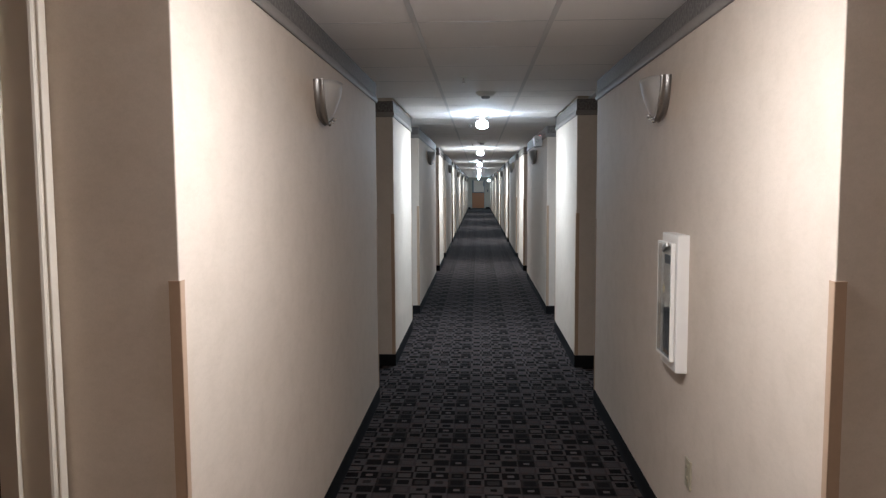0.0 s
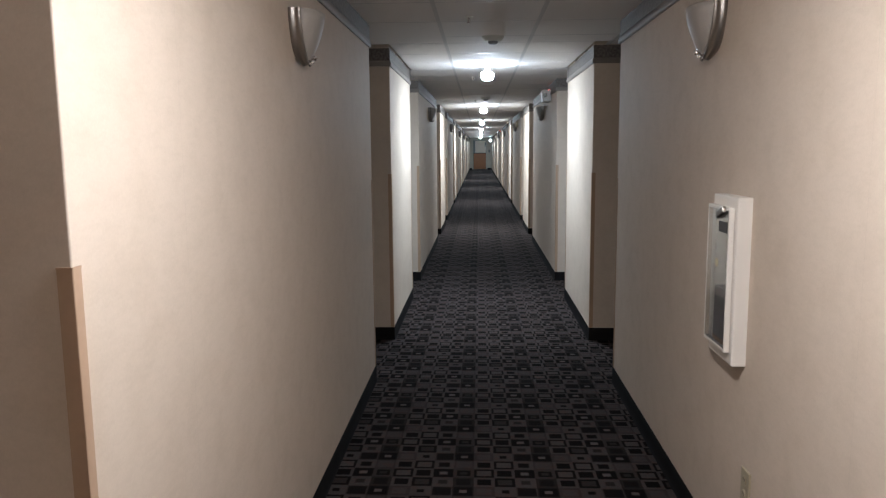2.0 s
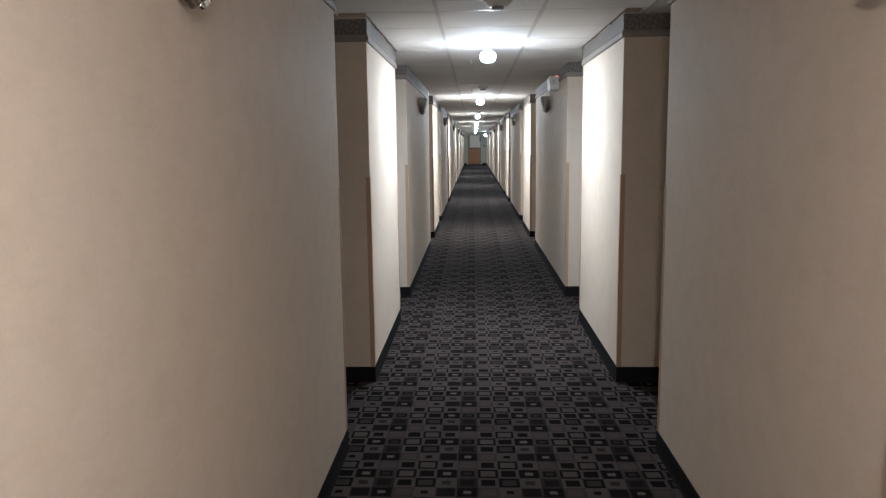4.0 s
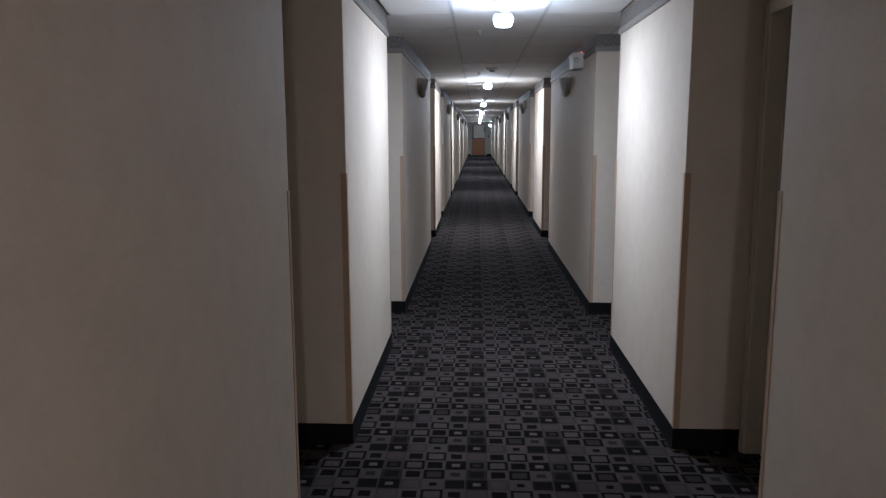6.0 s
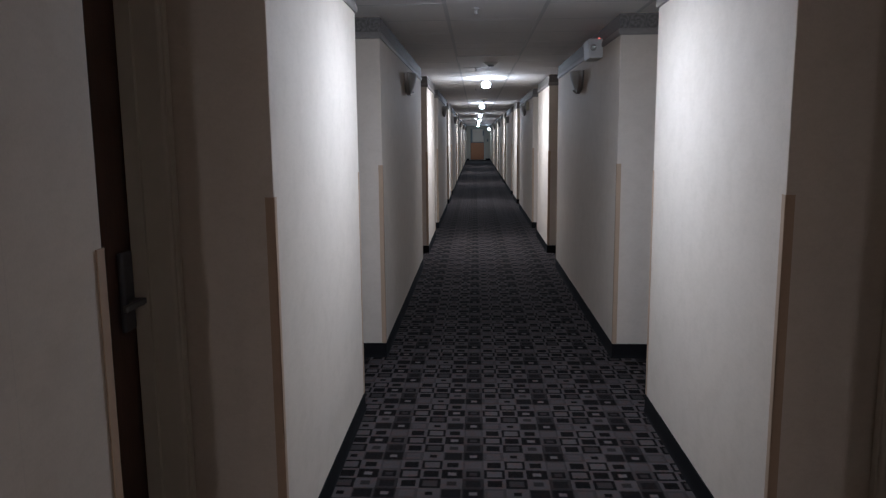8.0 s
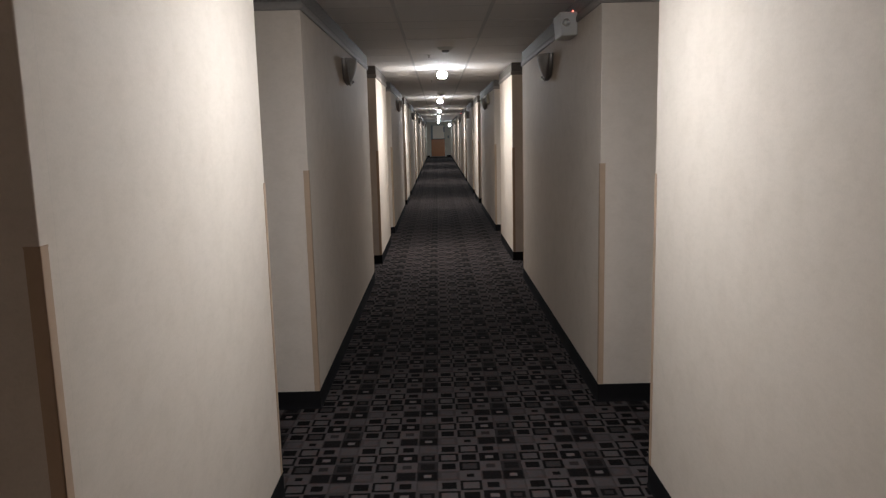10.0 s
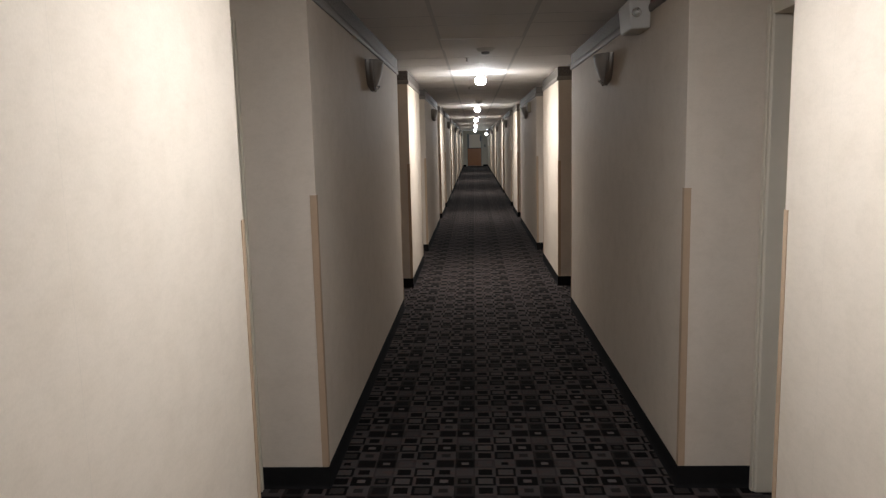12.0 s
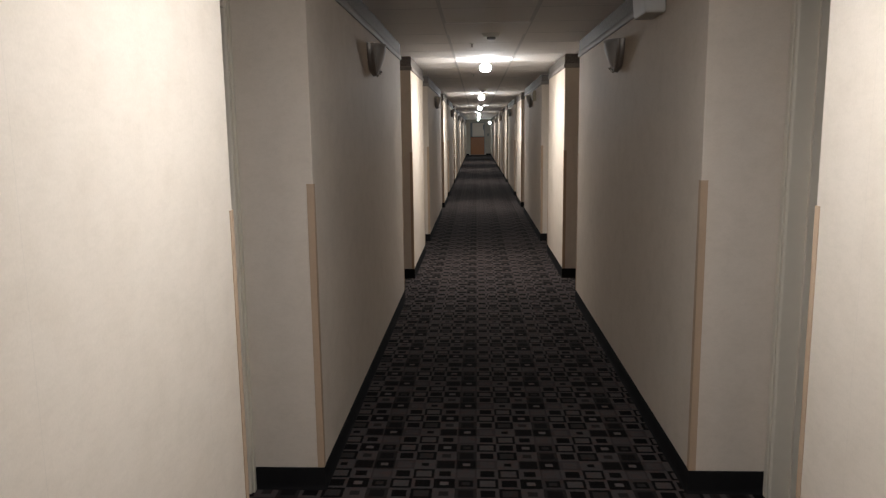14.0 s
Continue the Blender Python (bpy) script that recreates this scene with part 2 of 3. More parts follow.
BULB = glow_material("white_bulb", (0.79, 0.913, 1.008), 240)
CAP = glow_material("white_bulb_face", (0.79, 0.913, 1.008), 2120)
BULBMID = glow_material("neutral_bulb", (0.83, 0.925, 0.975), 390)
CAPMID = glow_material("neutral_bulb_face", (0.83, 0.925, 0.975), 3200)
BULBFAR = glow_material("strong_bulb", (0.815, 0.925, 0.985), 250)
CAPFAR = glow_material("strong_bulb_face", (0.815, 0.925, 0.985), 3700)
BULBCOOL = glow_material("cool_bulb", (0.64, 0.87, 1.0), 130)
CAPCOOL = glow_material("cool_bulb_face", (0.64, 0.87, 1.0), 1900)
REDLED = glow_material("red_indicator", (1.0, 0.10, 0.07), 9)


# ---- mesh helpers ----
def part(name, bm, material, parent=None, label="", smooth=False):
    """Links a bmesh as one mesh object, under a thing where one is given."""
    bmesh.ops.recalc_face_normals(bm, faces=bm.faces)
    me = bpy.data.meshes.new(name)
    bm.to_mesh(me)
    bm.free()
    me.materials.append(material)
    if smooth:
        for p in me.polygons:
            p.use_smooth = True
    ob = new(name, me)
    if parent:
        ob.parent = parent
    if label:
        ob["label"] = label
    return ob


def box(bm, x0, x1, y0, y1, z0, z1, bevel=0.0, segments=2):
    r = bmesh.ops.create_cube(bm, size=1.0, matrix=Matrix.Translation(((x0 + x1) / 2, (y0 + y1) / 2, (z0 + z1) / 2)) @ Matrix.Diagonal((abs(x1 - x0), abs(y1 - y0), abs(z1 - z0), 1)))
    if bevel:
        edges = {e for v in r["verts"] for e in v.link_edges}
        bmesh.ops.bevel(bm, geom=list(edges), offset=bevel, segments=segments, affect="EDGES", profile=0.5)
    return bm


def boxed(*a, **k):
    return box(bmesh.new(), *a, **k)


def lathe(bm, profile, m=Matrix(), steps=28):
    """Turns (radius, height) pairs round z, then places them by m."""
    rings = []
    for r, h in profile:
        if r < 1e-5:
            rings.append([bm.verts.new(m @ Vector((0, 0, h)))])
        else:
            rings.append([bm.verts.new(m @ Vector((r * math.cos(2 * math.pi * i / steps), r * math.sin(2 * math.pi * i / steps), h))) for i in range(steps)])
    for a, b in zip(rings[:-1], rings[1:]):
        for i in range(steps):
            j = (i + 1) % steps
            if len(a) == 1 and len(b) > 1:
                bm.faces.new((a[0], b[j], b[i]))
            elif len(b) == 1 and len(a) > 1:
                bm.faces.new((a[i], a[j], b[0]))
            elif len(a) > 1:
                bm.faces.new((a[i], a[j], b[j], b[i]))
    return bm


def sweep(bm, path, profile):
    """Runs a profile of (outward, height) pairs along a path of (x, y, normal_x, normal_y) corners."""
    rows = [[bm.verts.new((x + nx * o, y + ny * o, h)) for o, h in profile] for x, y, nx, ny in path]
    for a, b in zip(rows[:-1], rows[1:]):
        for i in range(len(profile) - 1):
            bm.faces.new((a[i], b[i], b[i + 1], a[i + 1]))
    return bm


def empty(name, at=(0, 0, 0)):
    ob = new(name)
    ob.location = at
    return ob


# ---- floor and ceiling ----
floor = part("floor", boxed(-1.5, 1.5, Y0 - 0.3, Y1 + 0.3, -0.2, 0.0), CARPET)
tagged(floor, "dark grey carpet woven with small rectangles", "carpet", kind="structure")


def build_ceiling():
    bm = bmesh.new()
    xs = [-1.20, -0.960, -0.355, 0.250, 0.855, 1.20]
    # the rows start afresh at 5.14 and 9.78, after a cut row each
    ys = [2.40 + 0.605 * k for k in range(-11, 5)] + [5.14 + 0.613 * k for k in range(8)] + [9.78 + 0.610 * k for k in range(73)]
    rnd = random.Random(4)
    for col, (left, right) in enumerate(zip(xs[:-1], xs[1:])):
        for c, d in zip(ys[:-1], ys[1:]):
            a, b = left, right
            if 5.1 < c < 6.9:           # tiles cut short of the border on both sides
                a, b = XL + 0.024 if col == 1 else a, XR - 0.024 if col == 3 else b
            sag = rnd.uniform(0.0014, 0.0026)
            if col == 2 and 10.2 < c < 10.6:
                sag = -0.006          # one tile hangs slightly out of its frame
            t1, t2 = rnd.uniform(-0.0008, 0.0008), rnd.uniform(-0.0008, 0.0008)
            vs = [bm.verts.new((px, py, CEIL + sag + dz)) for px, py, dz in ((a, c, t1), (b, c, t2), (b, d, -t1), (a, d, -t2))]
            top = [bm.verts.new((v.co.x, v.co.y, CEIL + 0.03)) for v in vs]
            bm.faces.new(vs)
            for i in range(4):
                bm.faces.new((vs[i], vs[(i + 1) % 4], top[(i + 1) % 4], top[i]))
    n_tiles = len(bm.faces)
    for x in xs[1:-1]:
        box(bm, x - 0.012, x + 0.012, ys[0], ys[-1], CEIL - 0.0015, CEIL + 0.012)
    for y in ys:
        for a, b in zip(xs[:-1], xs[1:]):
            box(bm, a + 0.0125, b - 0.0125, y - 0.006, y + 0.006, CEIL + 0.0012, CEIL + 0.012)
    bm.faces.ensure_lookup_table()
    for f in bm.faces[n_tiles:]:
        f.material_index = 1
    box(bm, -1.5, 1.5, Y0 - 0.3, Y1 + 0.3, CEIL + 0.05, CEIL + 0.15)
    ob = part("ceiling", bm, TILE)
    ob.data.materials.append(GRID)
    tagged(ob, "suspended ceiling of off-white mineral tiles in a steel grid", "ceiling", kind="structure")


build_ceiling()


# ---- corridor walls between the door recesses ----
BASE_PROFILE = [(0.0, BASE), (0.003, BASE), (0.0045, BASE - 0.004), (0.0045, 0.022), (0.006, 0.010), (0.009, 0.003), (0.010, 0.0)]
BORDER_PROFILE = [(0.0, 2.139), (0.007, 2.139), (0.0100, 2.142), (0.0122, 2.147), (0.0132, 2.153), (0.0134, 2.160), (0.0126, 2.167), (0.0108, 2.173), (0.0080, 2.178), (0.0055, 2.182),
                  (0.0045, 2.186), (0.0045, CEIL - 0.002)]


def returns(side, y0, y1, first, last):
    """The line round a wall block, as seen from above: end face, corridor face, end face."""
    face, back = (XL, BL) if side == "left" else (XR, BR)
    s = 1 if side == "left" else -1
    p = []
    if not first:
        p += [(back + s * 0.022, y0, 0, -1)]
    p += [(face, y0, s, 0 if first else -1), (face, y1, s, 0 if last else 1)]
    if not last:
        p += [(back + s * 0.022, y1, 0, 1)]
    return p


def build_wall(side, i, y0, y1, first, last):
    face, back = (XL, BL) if side == "left" else (XR, BR)
    s = 1 if side == "left" else -1
    outer = back - s * 0.20
    bm = boxed(min(face, outer), max(face, outer), y0, y1, 0.0, CEIL + 0.05)
    edges = [e for e in bm.edges if all(abs(v.co.x - face) < 1e-4 for v in e.verts) and abs(e.verts[0].co.z - e.verts[1].co.z) > 1]
    bmesh.ops.bevel(bm, geom=edges, offset=0.0035, segments=3, affect="EDGES", profile=0.5)
    tagged(part(f"wall_{side}_{i}", bm, WALL), "cream textured vinyl wallpaper on a corridor wall", "wall", kind="structure")
    line = returns(side, y0, y1, first, last)
    tagged(part("baseboard", sweep(bmesh.new(), line, BASE_PROFILE), VINYL), "black vinyl cove base along the carpet", "baseboard", kind="structure")
    tagged(part("trim", sweep(bmesh.new(), line, BORDER_PROFILE), FRIEZE), "dark embossed scroll border with beaded foot below the ceiling", "border", kind="structure")


def build_back(side, i, y0, y1):
    """The back wall of a recess, with the opening for its door."""
    back = BL if side == "left" else BR
    s = 1 if side == "left" else -1
    outer = back - s * 0.20
    x0, x1 = min(back, outer), max(back, outer)
    bm = boxed(x0, x1, y0, y1, 2.08, CEIL + 0.05)
    box(bm, x0, x1, y0, y0 + 0.03, 0, 2.08)
    box(bm, x0, x1, y1 - 0.03, y1, 0, 2.08)
    tagged(part(f"wall_{side}_recess_{i}", bm, WALL), "cream papered wall above a recessed guest-room door", "wall", kind="structure")
    line = [(back, y0 + 0.02, s, 0), (back, y1 - 0.02, s, 0)]
    tagged(part("trim", sweep(bmesh.new(), line, BORDER_PROFILE), FRIEZE), "dark embossed scroll border with beaded foot below the ceiling", "border", kind="structure")


for side in ("left", "right"):
    for i, (a, b) in enumerate(SEGMENTS):
        build_wall(side, i + 1, a, b, i == 0, i == len(SEGMENTS) - 1)
    for i, (a, b) in enumerate(RECESSES):
        build_back(side, i + 1, a, b)
tagged(part("wall_back", boxed(-1.5, 1.5, Y0 - 0.14, Y0, 0, CEIL + 0.05), WALL), "cream papered wall closing the corridor", "wall", kind="structure")


# ---- guest-room doors in the recesses ----
def build_door(side, y0, y1, flip):
    s = 1 if side == "left" else -1
    back = BL if side == "left" else BR
    x = lambda d: back + s * d          # d: metres out of the back wall into the recess
    door = empty("guest_room_door", (back, (y0 + y1) / 2, 0))
    off = Matrix.Translation((-back, -(y0 + y1) / 2, 0))

    def piece(name, bm, material, parent, label=""):
        bmesh.ops.transform(bm, matrix=off, verts=bm.verts)
        return part(name, bm, material, parent, label)

    def rect(a, b, c, d, e, f, bevel=0.0):
        return boxed(min(x(a), x(b)), max(x(a), x(b)), c, d, e, f, bevel=bevel)

    top = 2.055
    f0, f1 = y0 + 0.006, y1 - 0.006
    for name, (c, d) in (("jamb", (f0, f0 + 0.052)), ("jamb", (f1 - 0.052, f1))):
        bm = rect(-0.185, 0.018, c, d, 0.0, top, 0.008)
        inner = d if c == f0 else c
        sg = 1 if c == f0 else -1
        box(bm, min(x(-0.105), x(-0.060)), max(x(-0.105), x(-0.060)), min(inner, inner + sg * 0.016), max(inner, inner + sg * 0.016), 0, top - 0.05)
        box(bm, min(x(0.018), x(0.026)), max(x(0.018), x(0.026)), min(inner - sg * 0.016, inner - sg * 0.046), max(inner - sg * 0.016, inner - sg * 0.046), 0, top - 0.01, bevel=0.0025)
        piece(name, bm, FRAME, door, "grey-cream painted steel jamb")
    bm = rect(-0.185, 0.018, f0 + 0.052, f1 - 0.052, top - 0.052, top, 0.004)
    piece("head_jamb", bm, FRAME, door, "grey-cream painted steel head")
    l0, l1 = f0 + 0.055, f1 - 0.055
    leaf = piece("leaf", rect(-0.155, -0.110, l0, l1, 0.008, top - 0.055, 0.003), DOORWOOD, door, "dark brown veneered door leaf")
    hy = l0 + 0.065 if flip else l1 - 0.065
    pull = 1 if flip else -1
    piece("lock_plate", rect(-0.110, -0.092, hy - 0.034, hy + 0.034, 0.93, 1.17, 0.006), LOCK, leaf, "dark card-reader lock plate")
    bm = lathe(bmesh.new(), [(0, -0.001), (0.012, 0), (0.012, 0.04), (0.0, 0.041)], Matrix.Translation((x(-0.092), hy, 1.02)) @ Matrix.Rotation(s * math.pi / 2, 4, "Y"), 14)
    box(bm, min(x(-0.062), x(-0.046)), max(x(-0.062), x(-0.046)), min(hy - pull * 0.012, hy + pull * 0.115), max(hy - pull * 0.012, hy + pull * 0.115), 1.011, 1.031, bevel=0.005)
    piece("lever", bm, LEVER, leaf, "dull satin steel lever")
    piece("peephole", lathe(bmesh.new(), [(0.009, 0), (0.009, 0.004), (0.006, 0.005), (0, 0.003)], Matrix.Translation((x(-0.110), (l0 + l1) / 2, 1.5)) @ Matrix.Rotation(s * math.pi / 2, 4, "Y"), 12), CHROME, leaf)
    for hz in (0.25, 1.03, 1.80):
        piece("hinge", lathe(bmesh.new(), [(0, -0.05), (0.007, -0.05), (0.007, 0.05), (0, 0.05)], Matrix.Translation((x(-0.104), l1 - 0.004 if flip else l0 + 0.004, hz)), 10), NICKEL, leaf)
    return tagged(door, "closed dark brown guest-room door in a grey-cream steel frame", "door", "guest-room doors along the corridor")


for side in ("left", "right"):
    base = {}
    for i, (a, b) in enumerate(RECESSES):
        w = (round(b - a, 3), i % 2)
        if w not in base:
            base[w] = build_door(side, a, b, i % 2 == 0)
        else:
            copy_thing(base[w], Matrix.Translation((BL if side == "left" else BR, (a + b) / 2, 0)))


# ---- corner guards ----
def angle(sx, sy, t, leg, back, z0, z1, bevel):
    """An upright angle section round a corner at the origin; sx, sy: the way from the corner into the open."""
    pts = [(sx * t, sy * t), (sx * t, -sy * leg), (sx * 0.0004, -sy * leg), (sx * 0.0004, sy * 0.0004), (-sx * back, sy * 0.0004), (-sx * back, sy * t)]
    bm = bmesh.new()
    lo = [bm.verts.new((x, y, z0)) for x, y in pts]
    hi = [bm.verts.new((x, y, z1)) for x, y in pts]
    for i in range(6):
        j = (i + 1) % 6
        bm.faces.new((lo[i], lo[j], hi[j], hi[i]))
    for a in (lo, hi):
        bm.faces.new((a[0], a[1], a[2], a[3]))
        bm.faces.new((a[0], a[3], a[4], a[5]))
    corner = [e for e in bm.edges if all(abs(v.co.x - sx * t) < 1e-6 and abs(v.co.y - sy * t) < 1e-6 for v in e.verts)]
    bmesh.ops.bevel(bm, geom=corner, offset=bevel, segments=3, affect="EDGES", profile=0.5)
    return bm


def build_guard(sx, sy):
    guard = empty("corner_guard")
    part("cover", angle(sx, sy, 0.003, 0.023, 0.026, BASE + 0.002, GUARD - 0.004, 0.0025), GUARDM, guard)
    part("end_cap", angle(sx, sy, 0.0036, 0.0236, 0.0266, GUARD - 0.004, GUARD, 0.003), GUARDM, guard)
    return tagged(guard, "beige vinyl corner guard standing on the black base", "corner guard", "corner guards at the door recesses")


guards = {}
for side, face, sx in (("left", XL, 1), ("right", XR, -1)):
    for i, (a, b) in enumerate(SEGMENTS):
        for y, sy, skip in ((a, -1, i == 0), (b, 1, i == len(SEGMENTS) - 1)):
            if skip:
                continue
            m = Matrix.Translation((face, y, 0))
            if (sx, sy) in guards:
                copy_thing(guards[sx, sy], m)
            else:
                guards[sx, sy] = build_guard(sx, sy)
                guards[sx, sy].matrix_basis = m


# ---- ceiling lamps: bare bulbs on small round holders ----
def build_lamp(bulb_material, cap_material, kind_label, stem):
    """A bulb that hangs by a short stem from a round plate."""
    lamp = empty("ceiling_lamp")
    drop = Matrix.Translation((0, 0, -stem))
    part("stem", lathe(bmesh.new(), [(0.020, -0.010), (0.020, -0.022 - stem)], steps=16), WHITE, lamp, "", True)
    part("base_plate", lathe(bmesh.new(), [(0, 0), (0.080, 0), (0.082, -0.004), (0.076, -0.009), (0.040, -0.012), (0.030, -0.014), (0, -0.014)]), WHITE, lamp, "white round lampholder", True)
    part("collar", lathe(bmesh.new(), [(0.026, -0.012), (0.040, -0.020), (0.0525, -0.036)], drop, 24), WHITE, lamp, "white plastic collar", True)
    bulb = part("bulb", lathe(bmesh.new(), [(0.0530, -0.0365), (0.0570, -0.048), (0.0585, -0.060), (0.0570, -0.074), (0.0525, -0.087), (0.046, -0.096)], drop, 24), bulb_material, lamp, "glowing round bulb", True)
    part("diffuser", lathe(bmesh.new(), [(0.0458, -0.0963), (0.036, -0.1000), (0.020, -0.1028), (0, -0.1038)], drop, 24), cap_material, bulb, "bright lower face of the bulb", True)
    return tagged(lamp, kind_label, "ceiling lamp", "ceiling lamps along the corridor")


white_lamp = None
for k, y in enumerate(LAMPS):
    m = Matrix.Translation((-0.035, y, CEIL - 0.001))
    if k < 2:
        build_lamp(BULBWARM if k else BULBAMBER, CAPWARM if k else CAPAMBER, "lit bare warm bulb on a white ceiling holder", 0.14).matrix_basis = m
    elif k == len(LAMPS) - 1:
        build_lamp(BULBCOOL, CAPCOOL, "lit bare cool bulb on a white ceiling holder", 0.02).matrix_basis = m
    elif k == 2:
        build_lamp(BULB, CAP, "lit bare white bulb on a white ceiling holder", 0.04).matrix_basis = m
    elif k == 3:
        build_lamp(BULBMID, CAPMID, "lit bare white bulb on a white ceiling holder", 0.02).matrix_basis = m
    elif white_lamp is None:
        white_lamp = build_lamp(BULBFAR, CAPFAR, "lit bare white bulb on a white ceiling holder", 0.02)
        white_lamp.matrix_basis = m
    else:
        copy_thing(white_lamp, m)


# ---- wall sconces, unlit ----
def build_sconce():
    """Stands out along +x from a wall at x = 0; its tip is at the origin's height."""
    sconce = empty("wall_sconce")
    steps, high, half, deep, bulge = 14, 0.190, 0.125, 0.046, 0.058

    def half_width(v):
        return half * (1 - (1 - v) ** 2.0) ** 0.66

    bm = bmesh.new()
    levels = [(i / steps) ** 1.7 for i in range(steps + 1)]
    outline = [(-half_width(v), high * v) for v in levels[:0:-1]] + [(half_width(v), high * v) for v in levels]
    rows = []
    for y, z in outline:
        row = []
        for d, o in ((0.0, 0.0), (0.004, 0.004), (0.016, 0.004), (0.020, 0.0), (0.030, 0.0), (0.034, 0.003), (0.046, 0.003), (deep, -0.002), (deep, -0.010), (0.0, -0.010)):
            r = math.hypot(y, z - high) or 1
            lift = deep * 0.40 * max(0.0, 1 - z / (0.24 * high)) ** 2     # the foot curls away from the wall
            row.append(bm.verts.new((lift + d * (deep - lift) / deep, y + o * y / r, z + o * (z - high) / r)))
        rows.append(row)
    for a, b in zip(rows[:-1], rows[1:]):
        for i in range(len(a) - 1):
            bm.faces.new((a[i], b[i], b[i + 1], a[i + 1]))
    part("band", bm, NICKEL, sconce, "ridged brushed-nickel band", True)
    bm = bmesh.new()
    for skin, sgn in ((0.0, 1), (-0.004, -1)):
        rows = []
        for i in range(steps + 1):
            v = max(levels[i], 0.008)
            w, p = max(half_width(v) - 0.006, 0.004) + skin * 0.5, bulge * (1 - (1 - v) ** 1.6) ** 0.95 + 0.004 + skin
            rows.append([bm.verts.new((deep - 0.004 + p * math.sin(math.pi * j / 16), -w * math.cos(math.pi * j / 16), 0.016 + (high - 0.018) * v)) for j in range(17)])
        for a, b in zip(rows[:-1], rows[1:]):
            for j in range(16):
                bm.faces.new((a[j], a[j + 1], b[j + 1], b[j]))
        if skin == 0.0:
            outer = rows[-1]
    for j in range(16):
        bm.faces.new((outer[j], outer[j + 1], rows[-1][j + 1], rows[-1][j]))
    part("shade", bm, FROST, sconce, "pale frosted half-bowl shade", True)
    bm = lathe(bmesh.new(), [(0, -0.010), (0.009, -0.007), (0.012, 0.001), (0.008, 0.009), (0, 0.011)], Matrix.Translation((deep - 0.004, 0, 0.003)), 14)
    lathe(bm, [(0, -0.009), (0.008, -0.006), (0.011, 0.001), (0.007, 0.008), (0, 0.010)], Matrix.Translation((deep + 0.019, 0, 0.024)), 14)
    box(bm, deep - 0.004, deep + 0.018, -0.003, 0.003, 0.006, 0.018, bevel=0.001)
    part("finial", bm, CHROME, sconce, "small chrome clip and finial", True)
    part("back_plate", boxed(0.0, 0.004, -0.05, 0.05, 0.05, high - 0.01, bevel=0.0015), NICKEL, sconce)
    return tagged(sconce, "unlit half-bowl wall sconce with brushed-nickel band", "wall lamp", "wall sconces along the corridor")


sconce = None
for k in range(7):
    for face, turn in ((XL, 0.0), (XR, math.pi)):
        y = 2.42 if k == 0 else 9.74 + BAY * (k - 1)
        m = Matrix.Translation((face, y, 1.83 if k == 0 else 1.872 if k == 1 else 1.89)) @ Matrix.Rotation(turn, 4, "Z")
        if sconce is None:
            sconce = build_sconce()
            sconce.matrix_basis = m
        else:
            copy_thing(sconce, m)


# ---- smoke detectors and sprinklers ----
def build_detector():
    d = empty("smoke_detector")
    part("base", lathe(bmesh.new(), [(0, 0), (0.078, 0), (0.078, -0.010), (0.070, -0.014)]), OFFWHITE, d, "", True)
    part("housing", lathe(bmesh.new(), [(0.070, -0.013), (0.062, -0.026), (0.050, -0.034), (0, -0.034)]), OFFWHITE, d, "", True)
    part("sensing_chamber", lathe(bmesh.new(), [(0.034, -0.034), (0.034, -0.046), (0.026, -0.052), (0, -0.052)]), SHADOWGREY, d, "dark slotted sensing chamber", True)
    return tagged(d, "round off-white smoke detector on the ceiling", "smoke detector", "smoke detectors along the corridor")


detector = None
for y in (4.83, 10.95, 18.6, 26.2, 33.5, 40.8):
    m = Matrix.Translation((-0.015, y, CEIL + 0.001))
    if detector is None:
        detector = build_detector()
        detector.matrix_basis = m
    else:
        copy_thing(detector, m)


def build_sprinkler():
    d = empty("sprinkler_head")
    part("escutcheon", lathe(bmesh.new(), [(0, 0), (0.024, 0), (0.022, -0.004), (0.010, -0.007), (0, -0.007)], steps=20), OFFWHITE, d, "", True)
    bm = lathe(bmesh.new(), [(0.006, -0.006), (0.006, -0.014), (0.003, -0.016), (0.003, -0.032), (0.012, -0.033), (0.012, -0.0345), (0, -0.0345)], steps=14)
    for sx in (-1, 1):
        box(bm, sx * 0.007 - 0.0015, sx * 0.007 + 0.0015, -0.002, 0.002, -0.033, -0.011)
    part("nozzle", bm, NICKEL, d, "small chrome nozzle and deflector")
    return tagged(d, "small chrome sprinkler head in the ceiling", "sprinkler", "sprinkler heads along the corridor")


sprinkler = None
for y in (4.05, 7.75, 11.62, 15.1, 22.4, 29.7):
    m = Matrix.Translation((-0.17, y, CEIL + 0.001))
    if sprinkler is None:
        sprinkler = build_sprinkler()
        sprinkler.matrix_basis = m
    else:
        copy_thing(sprinkler, m)


